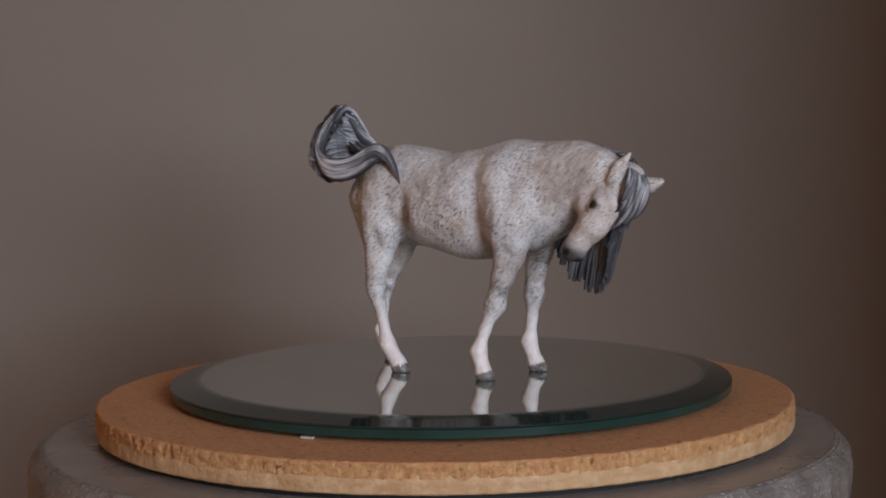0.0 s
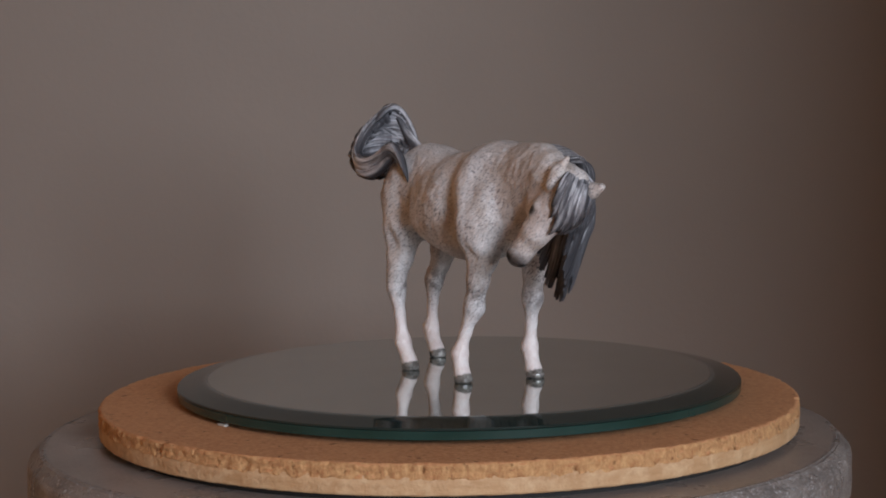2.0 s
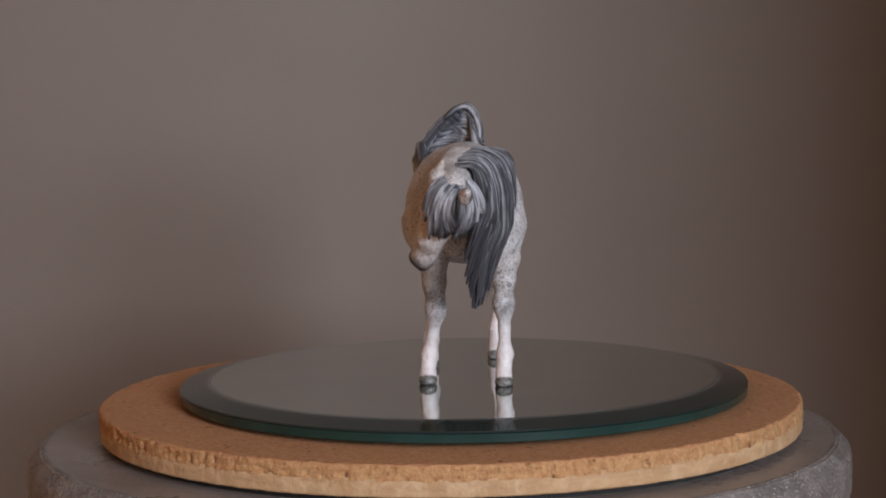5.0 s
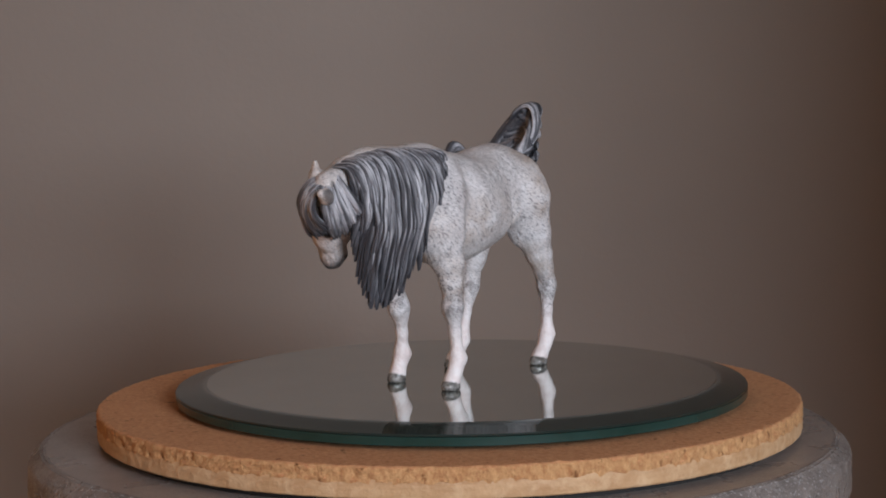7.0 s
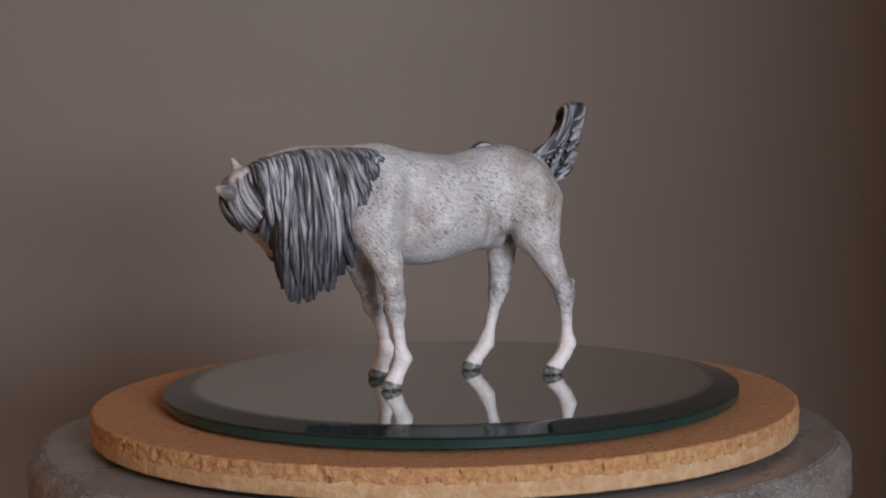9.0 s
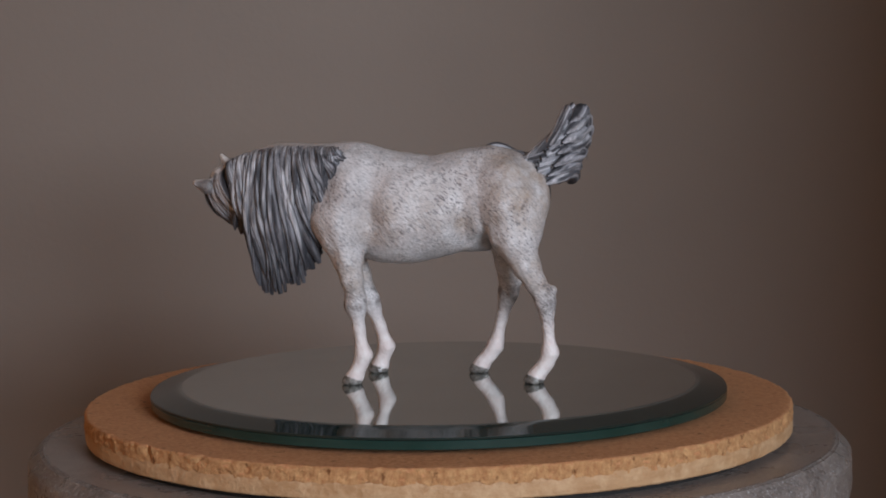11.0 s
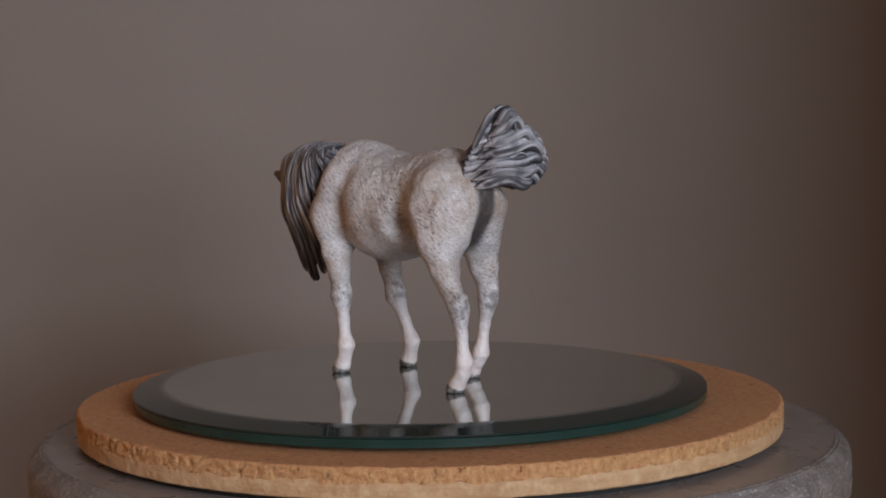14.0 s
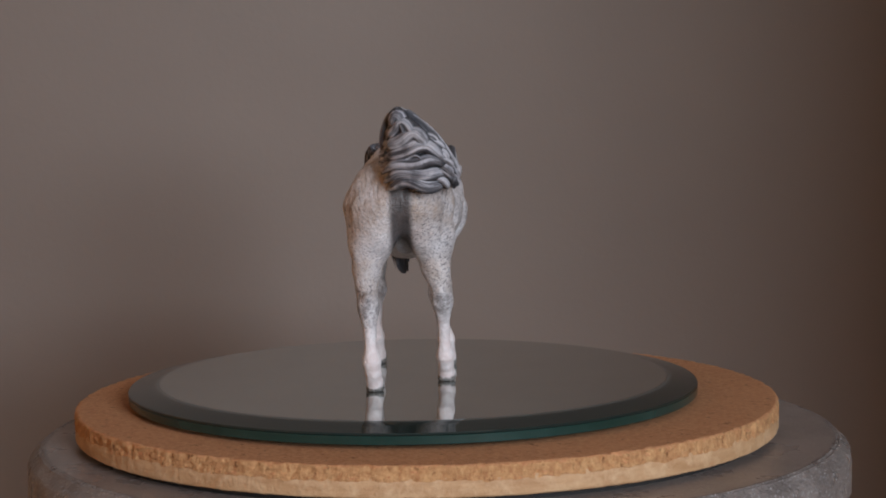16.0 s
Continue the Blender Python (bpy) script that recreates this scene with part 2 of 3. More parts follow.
def rough_rim(bm, r0, depth, seed):
    """Crumbles the rim of a disc: verts near r0 are pushed in and out by noise."""
    for v in bm.verts:
        r = math.hypot(v.co.x, v.co.y)
        if r > r0 - .004:
            q = Vector((v.co.x, v.co.y, v.co.z * 2)) * 260 + Vector((seed, 0, 0))
            n = noise.noise(q) + .6 * noise.noise(q * 2.7)
            k = 1 + depth * (min(n, .25) - .1) / r
            v.co.x *= k
            v.co.y *= k
            v.co.z += depth * .35 * noise.noise(q * 1.3 + Vector((9, 0, 0)))
    return bm


CR = .1545


def crumbs(bm, seed):
    """Pits and torn flakes along the side of the cork; its side takes the second material."""
    for v in bm.verts:
        r = math.hypot(v.co.x, v.co.y)
        if r > CR - .0035:
            q = Vector((v.co.x, v.co.y, v.co.z * .7)) * 330 + Vector((seed, 4, 0))
            pit = max(0, noise.noise(q) - .2) * .0024
            k = 1 - pit / r
            v.co.x, v.co.y = v.co.x * k, v.co.y * k
        if v.co.z < -.0145 and r > CR - .001:
            v.co.z += .0013 * noise.noise(Vector((v.co.x, v.co.y, 0)) * 210)
    for f in bm.faces:
        if abs(f.normal.z) < .6:
            f.material_index = 1
        elif f.normal.z > .98:
            f.smooth = False
    return bm


cork = rough_rim(lathe([(0, -.0151), (CR - .001, -.0151), (CR + .0002, -.0150), (CR + .0002, -.0143), (CR, -.0135), (CR, -.0127), (CR, -.0119), (CR, -.0111), (CR, -.0103), (CR - .0002, -.0097), (CR - .0005, -.0093), (CR - .0012, -.0090), (CR - .003, -.0090), (CR - .006, -.0090), (.11, -.0090), (0, -.0090)], 900), CR, .0009, 3)
cork.normal_update()
part("cork_layer", crumbs(cork, 5), (M_CORK, M_CRUMB), board)
part("wood_layer", rough_rim(lathe([(0, -.0216), (CR - .002, -.0216), (CR - .0006, -.0213), (CR - .0001, -.0207), (CR, -.0190), (CR, -.0170), (CR - .0001, -.0152), (CR - .0007, -.0138), (0, -.0138)], 420), CR, .0004, 8), M_PLY, board, "pale wooden lower layer")
# black disc added as the shade between board and wheel
part("mat", lathe([(0, -.0245), (.148, -.0245), (.148, -.0216), (0, -.0216)], 96), M_GAP, board, "added black disc for the shaded gap under the board")

glass = tagged(new("mirror_plate"), "round mirror plate with a dark green glass edge", "mirror plate")
part("mirror_face", lathe([(0, -.0060), (.1121, -.0060), (.1121, 0), (0, 0)], 192, False), M_MIRROR, glass)
part("bevel", lathe([(.1122, -.0035), (.1250, -.0035), (.1254, -.0032), (.1255, -.0028), (.1252, -.0024), (.1180, -.0010), (.1150, -.00035), (.1122, -.00002), (.1122, -.0035)], 192, True), M_BEVEL_DARK, glass, "bevelled mirror rim, its dark reflection put into the colour")
part("edge", lathe([(.1125, -.0072), (.1249, -.0072), (.1254, -.0068), (.1255, -.0037), (.1253, -.0035), (.1125, -.0035), (.1125, -.0072)], 192, True), M_EDGE, glass, "dark green glass edge")
# black disc added as the shade between mirror plate and cork
part("pad", lathe([(0, -.0090), (.105, -.0090), (.105, -.0072), (0, -.0072)], 96), M_GAP, glass, "added black disc for the shaded gap under the mirror")
CHIP = part("paper_scrap", box(-.0026, -.0008, -.0088, .0026, .0010, -.0080), M_PAPER, glass, "scrap of white paper under the rim")
CHIP.matrix_basis = pose(-.0519 - GLASS_AT[0], -.0997 - GLASS_AT[1] - .0008, 0, 0, 0, -27)


# ---- horse figurine ----
# local frame in millimetres: u forward, v to its left, z up
BIG = 50.0


def field(prims, lo, hi, h):
    """Smooth union of round cones on a grid. A primitive: a, ra, b, rb, blend, stretch along v."""
    ax = [np.arange(l, t + h, h) for l, t in zip(lo, hi)]
    d = np.full([len(x) for x in ax], BIG)
    for a, ra, b, rb, k, sv in prims:
        a, b = np.array(a, float), np.array(b, float)
        pad = k + 3
        sl = []
        for i in range(3):
            s = sv if i == 1 else 1
            l = min(a[i] - ra * s, b[i] - rb * s) - pad * max(1, s)
            t = max(a[i] + ra * s, b[i] + rb * s) + pad * max(1, s)
            j0, j1 = np.searchsorted(ax[i], (l, t))
            sl.append(slice(max(j0 - 1, 0), j1 + 1))
        U, V, W = np.meshgrid(*[ax[i][sl[i]] for i in range(3)], indexing="ij")
        ax_, bx = a * (1, 1 / sv, 1), b * (1, 1 / sv, 1)
        q = bx - ax_
        U, V, W = U - ax_[0], V / sv - ax_[1], W - ax_[2]
        t = np.clip((U * q[0] + V * q[1] + W * q[2]) / max(q @ q, 1e-9), 0, 1)
        e = np.sqrt((U - t * q[0]) ** 2 + (V - t * q[1]) ** 2 + (W - t * q[2]) ** 2) - (ra + (rb - ra) * t)
        e *= min(1.0, sv)
        c = d[tuple(sl)]
        m = np.clip(k - np.abs(c - e), 0, None) / k
        d[tuple(sl)] = np.minimum(c, e) - m * m * k * .25
    return ax, d


def surface(ax, d):
    """Surface nets: one vertex in each crossed cell, one quad round each crossed edge."""
    ins = d < 0
    n = [s - 1 for s in d.shape]
    corner = [(i, j, k) for i in (0, 1) for j in (0, 1) for k in (0, 1)]
    def sub(arr, o):
        return arr[o[0]:o[0] + n[0], o[1]:o[1] + n[1], o[2]:o[2] + n[2]]
    cnt = sum(sub(ins, o).astype(np.int8) for o in corner)
    act = (cnt > 0) & (cnt < 8)
    idx = np.full(n, -1)
    cells = np.argwhere(act)
    idx[act] = np.arange(len(cells))
    val = np.stack([sub(d, o)[act] for o in corner], 1)
    acc, w = np.zeros((len(cells), 3)), np.zeros(len(cells))
    for i in range(8):
        for j in range(i + 1, 8):
            oi, oj = np.array(corner[i]), np.array(corner[j])
            if np.abs(oi - oj).sum() != 1:
                continue
            x = (val[:, i] < 0) != (val[:, j] < 0)
            t = val[x, i] / (val[x, i] - val[x, j])
            acc[x] += oi + (oj - oi) * t[:, None]
            w[x] += 1
    pos = cells + acc / w[:, None]
    h = ax[0][1] - ax[0][0]
    pos = pos * h + np.array([a[0] for a in ax])
    quads = []
    for i in range(3):
        j, k = (i + 1) % 3, (i + 2) % 3
        s0 = [slice(1, -1)] * 3
        s0[i] = slice(0, -1)
        s1 = list(s0)
        s1[i] = slice(1, None)
        A, B = ins[tuple(s0)], ins[tuple(s1)]
        for flip, cross in ((False, A & ~B), (True, ~A & B)):
            e = np.argwhere(cross)
            e[:, j] += 1
            e[:, k] += 1
            q = []
            for dj, dk in ((1, 1), (0, 1), (0, 0), (1, 0)):
                c = e.copy()
                c[:, j] -= dj
                c[:, k] -= dk
                q.append(idx[c[:, 0], c[:, 1], c[:, 2]])
            q = np.stack(q, 1)
            quads.append(q[:, ::-1] if flip else q)
    return pos, np.concatenate(quads)


def chain(rows, k, sv=1.0):
    return [(a[:3], a[3], b[:3], b[3], k, sv) for a, b in zip(rows, rows[1:])]


HA, HL, HN = np.array((-.52, -.34, -.78)), np.array((.43, .69, -.585)), np.array((.737, -.64, -.21))
H0 = np.array((95., -5., 87.))


def on_head(s, n, l):
    """A place on the head: along the face from the poll, out from the forehead, to its left."""
    return tuple(H0 + HA * s + HN * n + HL * l)


def horse_prims():
    P = []
    # barrel, loin, croup
    P += chain([(24, 0, 76, 22.3), (14, 0, 74.8, 22.2)], 6, .97)
    P += chain([(12, 0, 74.6, 22.0), (0, 0, 76, 20.6)], 6, 1.09)
    P += chain([(0, 0, 76, 20.6), (-13, 0, 80.5, 18.6)], 5, .92)
    P += chain([(-13, 0, 80.5, 18.6), (-24, 0.5, 82.3, 18.2), (-33, 0.5, 82.5, 15.5)], 5, .88)
    # chest, neck
    P += chain([(24, 0, 76, 22.0), (38, 0, 82, 19.5), (47, 0, 79, 17.5)], 8, .95)
    P += chain([(40, 0, 83, 19), (57, 0, 85, 17.2), (70, -1.5, 88.6, 13.8), (81, -3.5, 88.2, 10.8), (90.5, -4.5, 86, 7.8)], 5, .74)
    P += chain([(45, 0, 70, 13), (52, 0, 73, 11.5)], 8, 1.0)
    # shoulders, thighs
    for s, u in ((1, 41), (-1, 43)):
        P += chain([(u - 5, 8 * s, 90, 10), (u, 12.5 * s, 80, 10.6), (u + 3, 13.5 * s, 71, 9.8), (u, 14.6 * s, 63, 8.6)], 3.5)
        P += chain([(u - 10, 14.5 * s, 72, 7.5), (u - 3, 15 * s, 64, 7.0)], 3)
    P += chain([(-29, 11, 86, 10.2), (-31.5, 13.4, 76, 11.3), (-33, 14.4, 64, 9.4), (-38.5, 15.8, 51, 5.8)], 4)
    P += chain([(-28, -8.5, 86, 10.2), (-30.5, -9.4, 76, 10.7), (-28.5, -11.2, 64, 9.2), (-29, -13.4, 50, 5.8)], 4)
    P += chain([(-41, 9, 77, 6.8), (-39, 10, 66, 6)], 6)
    P += chain([(-40.5, -7.5, 77, 6.8), (-36, -8.5, 66, 6)], 6)
    # legs
    P += chain([(41, 14.5, 64, 8.6), (38.4, 16.6, 55, 6.5), (36.6, 16.6, 46, 4.7), (35.2, 16.4, 37.5, 3.9), (35.5, 16.3, 34.5, 4.3), (34.8, 16.4, 31.5, 3.5)], 2.5)
    P += chain([(34.8, 16.4, 32, 3.2), (33.9, 16.5, 24, 2.5), (32.8, 16.6, 15.5, 2.75), (32.2, 16.6, 13, 3.7), (33.6, 16.3, 9, 3.0), (35.6, 15.9, 4.8, 3.6)], 1.6)
    P += chain([(43.5, -14, 64, 8.6), (41.2, -13.4, 55, 6.4), (37.6, -13, 45, 4.7), (34.0, -12.6, 35.5, 3.9), (33.2, -12.6, 32.4, 4.3), (31.7, -13, 29.2, 3.4)], 2.5)
    P += chain([(31.7, -13, 29.5, 3.2), (28.9, -14.3, 21.5, 2.5), (27.1, -15.7, 14.5, 2.8), (26.5, -15.9, 12, 3.7), (27.6, -16.3, 8.5, 3.0), (29.0, -16.6, 4.8, 3.6)], 1.6)
    P += chain([(-38.5, 15.8, 51, 5.7), (-42, 15.9, 44, 4.3), (-45.4, 15.3, 38.5, 3.9), (-46.4, 15, 35.5, 4.1), (-46.9, 14.8, 31, 3.1)], 2.5)
    P += chain([(-46.6, 15, 38.5, 3.3), (-49.4, 15, 40.5, 2.0)], 1.6)
    P += chain([(-46.9, 14.8, 31.5, 3.1), (-47.3, 14.5, 25, 2.4), (-47.8, 14.1, 16, 2.75), (-48.1, 13.9, 13.5, 3.6), (-46.5, 13.6, 9, 3.1), (-43.2, 13.3, 4.8, 3.6)], 1.6)
    P += chain([(-29, -13.4, 50, 5.7), (-29, -15, 44, 4.4), (-29.2, -15.5, 39, 3.9), (-28.6, -15.6, 35.8, 4.1), (-27.5, -15.7, 31, 3.1)], 2.5)
    P += chain([(-29.9, -15.5, 38.7, 3.3), (-32.7, -15.5, 40.7, 2.0)], 1.6)
    P += chain([(-27.5, -15.7, 31.5, 3.1), (-25.6, -15.9, 24.5, 2.4), (-23.4, -16.2, 15, 2.75), (-22.4, -16.3, 12, 3.6), (-20, -16.5, 8.3, 3.1), (-17, -16.6, 4.8, 3.6)], 1.6)
    # hooves
    for u, v in FEET:
        P += [((u, v, 1.4), 4.2, (u - .7, v, 3.2), 3.6, 1.0, .95), ((u + 1.7, v, 1.2), 3.3, (u + .2, v, 2.8), 3.2, 1.0, .95)]
    # groin
    P += [((-14, 0, 60.5), 4.5, (-20, 0, 60), 4.0, 4, 1.2)]
    # poll
    P += [((91, -3.5, 89.5), 6.6, (96, -3.0, 89), 5.5, 3, 1.0)]
    # head
    P += [(on_head(1, -1.5, 1), 5.8, on_head(12, -1, .6), 7.6, 4, 1.0)]
    P += [(on_head(12, 0.5, .5), 7.6, on_head(24, 0, 0), 6.0, 3, .95), (on_head(24, 0, 0), 6.0, on_head(34, -1.0, 0), 4.8, 2, .95)]
    P += [(on_head(13, -7.5, 2.5), 6.6, on_head(17, -8.0, -3.2), 6.6, 2.5, .95)]
    P += [(on_head(19, -7.0, 0), 5.2, on_head(31, -3.5, 0), 3.8, 2.5, .95)]
    P += [(on_head(34, -0.8, 0), 4.7, on_head(37.5, -1.8, 0), 4.4, 2, 1.0), (on_head(37, 0.6, -2.1), 2.9, on_head(37, .6, 2.1), 2.9, 1.5, 1.0), (on_head(36, -4.8, 0), 2.8, on_head(33, -4.5, 0), 3.0, 1.5, 1.0)]
    for s in (-1, 1):
        P += [(on_head(13.5, 2.6, 5.6 * s), 2.3, on_head(17.5, 1.6, 5.4 * s), 2.1, 1.2, 1.0)]
        P += [(on_head(21, -1.5, 5.0 * s), 1.3, on_head(30, -1.6, 3.7 * s), 1.0, 1.2, 1.0)]
    # ears
    P += [(on_head(3.5, 1.5, -6.8), 2.5, on_head(-2.5, 1.3, -7.5), 2.9, 1.5, 1.0), (on_head(-2.5, 1.3, -7.5), 2.8, on_head(-9.8, .9, -7.4), .9, 1.0, 1.0)]
    P += [((97.5, -.5, 83), 2.5, (102.5, 1.2, 85.4), 3.1, 1.5, .9), ((102.5, 1.2, 85.4), 3.1, (106.8, 2.0, 86.9), 1.8, 1.0, .9)]
    return P


MUSCLES = ((28, 72, 5, 10, -2.6), (41, 70, 7, 8, 1.6), (36, 87, 5, 9, .9), (27, 88, 4, 6, -1.0), (47, 84, 4, 9, -1.2),
           (-3.5, 67, 8, 9, 1.0), (-11, 69, 4, 10, -3.0), (-18, 66, 6, 7, 1.4), (-4, 84, 6, 6, -1.1), (-26, 57, 3, 8, -1.2),
           (-25, 82, 7, 7, .8), (-37, 72, 4, 10, -1.0), (33, 59, 3, 5, -1.0), (44, 56, 3, 7, -.8))
FEET = ((36.9, 16.0), (29.9, -16.6), (-41.4, 13.2), (-15.6, -16.6))


def smooth01(x, a, b):
    t = np.clip((x - a) / (b - a), 0, 1)
    return t * t * (3 - 2 * t)


def tube(pts, radii, sides, flat=1.0, out=(0, 1, 0), seed=0.0):
    """A tapered ridged lock along points; flat squeezes it along out. Also gives each vert's place on the lock."""
    pts = [Vector(q) for q in pts]
    V, Q, C, R = [], [], [], []
    run = 0.0
    for i, (q, r) in enumerate(zip(pts, radii)):
        run += (q - pts[max(i - 1, 0)]).length
        t = (pts[min(i + 1, len(pts) - 1)] - pts[max(i - 1, 0)]).normalized()
        o = Vector(out)
        o = (o - t * o.dot(t)).normalized()
        s = t.cross(o)
        for k in range(sides):
            a = 2 * math.pi * k / sides
            g = 1 + .2 * noise.noise(Vector((math.cos(a) * 2.2, math.sin(a) * 2.2 + run * .02, seed * 7.3)))
            V.append(q + s * (math.cos(a) * r * g) + o * (math.sin(a) * r * flat * g * (.8 + .45 * math.sin(a) ** 2)))
            C.append((math.cos(a) * r, math.sin(a) * r + seed * 9.7, run))
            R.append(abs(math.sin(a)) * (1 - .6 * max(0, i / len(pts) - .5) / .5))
    for i in range(len(pts) - 1):
        for k in range(sides):
            k2 = (k + 1) % sides
            Q.append((i * sides + k, i * sides + k2, (i + 1) * sides + k2, (i + 1) * sides + k))
    return V, Q, C, R


def bezier(p, n):
    p = [np.array(q, float) for q in p]
    res = []
    for t in np.linspace(0, 1, n):
        q = p
        while len(q) > 1:
            q = [a + (b - a) * t for a, b in zip(q, q[1:])]
        res.append(q[0])
    return res


def strands():
    """Hair locks: points, radii, flatness, outward direction."""
    rnd = random.Random(7)
    S = []
    j = lambda s: rnd.uniform(-s, s)
    # mane, on the left of the neck
    ends = np.array([(39, 10, 97), (44.5, 16.5, 90), (47, 19.5, 77), (48, 13.5, 63), (52.5, 10, 54), (59, 8.5, 45), (68.5, 7, 39.8), (76, 5.5, 39), (80, 4, 42), (81.8, 1.5, 54), (85.8, 3, 68)], float)
    lots = [(rnd.uniform(.6, 1.3), rnd.uniform(.8, 2.2) * rnd.choice((-1, 1)), rnd.uniform(3.5, 7), rnd.uniform(0, 6), j(1.8)) for _ in range(40)]
    tt = np.linspace(0, 1, 41)
    for layer, count in ((0, 44), (1, 84), (2, 105)):
        for i in range(count):
            c = min(max((i + .5) / count + j((.012, .012, .02)[layer]), .002), .998)
            u0 = 43 + 50 * c
            z0 = np.interp(u0, (35, 45, 70, 80, 88, 95), (102.4, 103.4, 103.6, 101.8, 99.4, 96.6))
            v0 = np.interp(u0, (40, 60, 80, 95), (0.8, 0.4, -1.6, -2.4)) + j(.7)
            lot = int(c * 20) + 20 * (layer == 2)
            mid = (int(c * 20) + .5) / 20
            ce = c if layer == 0 else mid + (c - mid) * .55
            x = ce * (len(ends) - 1)
            k = min(int(x), len(ends) - 2)
            e = ends[k] + (ends[k + 1] - ends[k]) * (x - k)
            P0 = np.array((u0, v0, z0 - 1.1))
            e = e + np.array((j(.8) + lots[lot][4] * (layer > 0) - (rnd.uniform(0, 4) if c < .22 and layer else 0), j(.6) + (-1.4, 0, 1.2)[layer], j(1.6)))
            B = np.interp(c, (0, .12, .3, .55, .8, 1), (16.5, 18.5, 19.8, 18.5, 13.2, 8.3)) + (-1.8, -.2, .8)[layer] + j(.5) + .9 * math.cos(2 * math.pi * (c - mid) * 18) * (layer > 0)
            vv = np.interp(tt, (0, .07, .16, .32, .55, .72, 1), (P0[1], B * .45, B * .78, B * .97, B, B * .55 + e[1] * .45 if e[1] < B else B, e[1]))
            zz = P0[2] + (e[2] - P0[2]) * np.interp(tt, (0, .07, .16, .32, 1), (0, -.005, .07, .24, 1))
            amp, pitch, ph = lots[lot][1:4]
            wave = (amp * np.sin(tt * pitch + ph + j(.5)) + j(.7) * np.sin(tt * 11 + j(3))) * (layer > 0)
            uu = P0[0] + (e[0] - P0[0]) * tt ** 1.3 + wave * np.minimum(tt * 1.6, 1)
            pts = np.stack([uu, vv, zz], 1)
            for _ in range(3):
                pts[1:-1] = (pts[:-2] + pts[1:-1] * 2 + pts[2:]) / 4
            # upper locks begin and end part of the way down
            if layer == 2:
                a = 0 if rnd.random() < .45 else int(rnd.uniform(3, 18))
                pts = pts[a:int(rnd.uniform(26, 41))]
            elif layer == 1:
                pts = pts[:int(rnd.uniform(37, 41.9))]
            n = len(pts)
            r = (rnd.uniform(1.6, 2.5), rnd.uniform(1.15, 1.9), rnd.uniform(.8, 1.45))[layer] * (1 if c > .15 else .6)
            S.append((list(pts), [r * (.35 + .75 * min(t * 3.5, 1)) * (1 + .12 * math.sin(t * 9 + ph)) * (1 if t < .6 else max(.08, 1 - ((t - .6) / .4) ** (1.7, 3.5, 1.7)[layer] * (.6, .75, .92)[layer])) for t in np.linspace(0, 1, n)], .5, (0, 1, .2)))
    # forelock, fallen to the left of the brow
    for i in range(30):
        c = i / 29
        l1 = -1.0 + 12 * c + j(.8)
        s1 = np.interp(c, (0, .18, .3, .45, .6, .7, .85, 1), (9, 15, 11, 19, 15, 20, 15, 11)) * rnd.uniform(.8, 1.05)
        n1 = np.interp(l1, (-1, 3, 7, 9, 12), (9.0, 8.8, 6.8, 4.5, .5))
        l0 = -4.5 + 10.5 * c + j(.8)
        pts = bezier([on_head(-5.5 + j(1), 1.5 + j(1), l0 * .8), on_head(-4, 9.5, l0), on_head(5, 12.5 - .35 * abs(l0), (l0 + l1) * .5), on_head(s1 * .75, n1 + 2.2, l1 + .5), on_head(s1, n1 - .2, l1 + j(.6))], 14)
        r = rnd.uniform(.8, 1.4)
        S.append((pts, [r * (.7 + .5 * min(t * 4, 1)) * (1 if t < .7 else max(.12, 1 - ((t - .7) / .3) ** 1.5 * .9)) for t in np.linspace(0, 1, 14)], .6, tuple(HN)))
    # locks between the left ear and the mane
    for i in range(28):
        k = i / 27 * 14 - 5
        far = rnd.uniform(9, 20)
        pts = bezier([on_head(-6, -k * .5 - 1, 1 + j(1)), on_head(-6, -k * .6, 8), on_head(2, -k - 1, 11.3 + j(.5)), on_head(far * .7, -k - 2.5, 11.2 + j(.7)), on_head(far, -k * 1.1 - 4, 9.5)], 13)
        r = rnd.uniform(1.0, 1.6)
        S.append((pts, [r * (.7 + .5 * min(t * 4, 1)) * (1 if t < .7 else max(.15, 1 - ((t - .7) / .3) ** 2 * .9)) for t in np.linspace(0, 1, 13)], .8, tuple(HL)))
    tail = len(S)
    # tail: the dock rises from the croup into a shallow hood of locks, open to the front
    def taper(r, n, start=.6, end=.15):
        return [r * (.2 + .85 * min(t * 5, 1)) * (1 if t < start else max(end, 1 - ((t - start) / (1 - start)) ** 1.8)) for t in np.linspace(0, 1, n)]

    def spline(way, n):
        way = np.array(way, float)
        t = np.concatenate([[0], np.cumsum(np.linalg.norm(np.diff(way, axis=0), axis=1))])
        x = np.linspace(0, t[-1], n)
        q = np.stack([np.interp(x, t, way[:, k]) for k in range(3)], 1)
        for _ in range(3):
            q[1:-1] = (q[:-2] + q[1:-1] * 2 + q[2:]) / 4
        return q

    S.append((spline([(-31, 1.5, 92), (-40, 3.5, 95), (-47, 5, 101), (-52.5, 4.5, 107), (-56.5, 2.5, 113)], 16), list(np.linspace(4.6, 1.6, 16)), 1.0, (-1, 0, .5)))
    # hood by height: left rim, back and right rim
    lev = (83, 91.5, 98, 104.5, 112, 118.5)
    left, right = (4, 7.5, 8.4, 7.6, 5.8, 3.2), (-8, -18, -20, -16, -8, -1.5)
    u_left, u_back, u_right = (-41, -43, -46, -50, -54, -56.5), (-51, -55.5, -58.5, -60, -60, -59), (-50.5, -54, -57, -58, -57.5, -57)

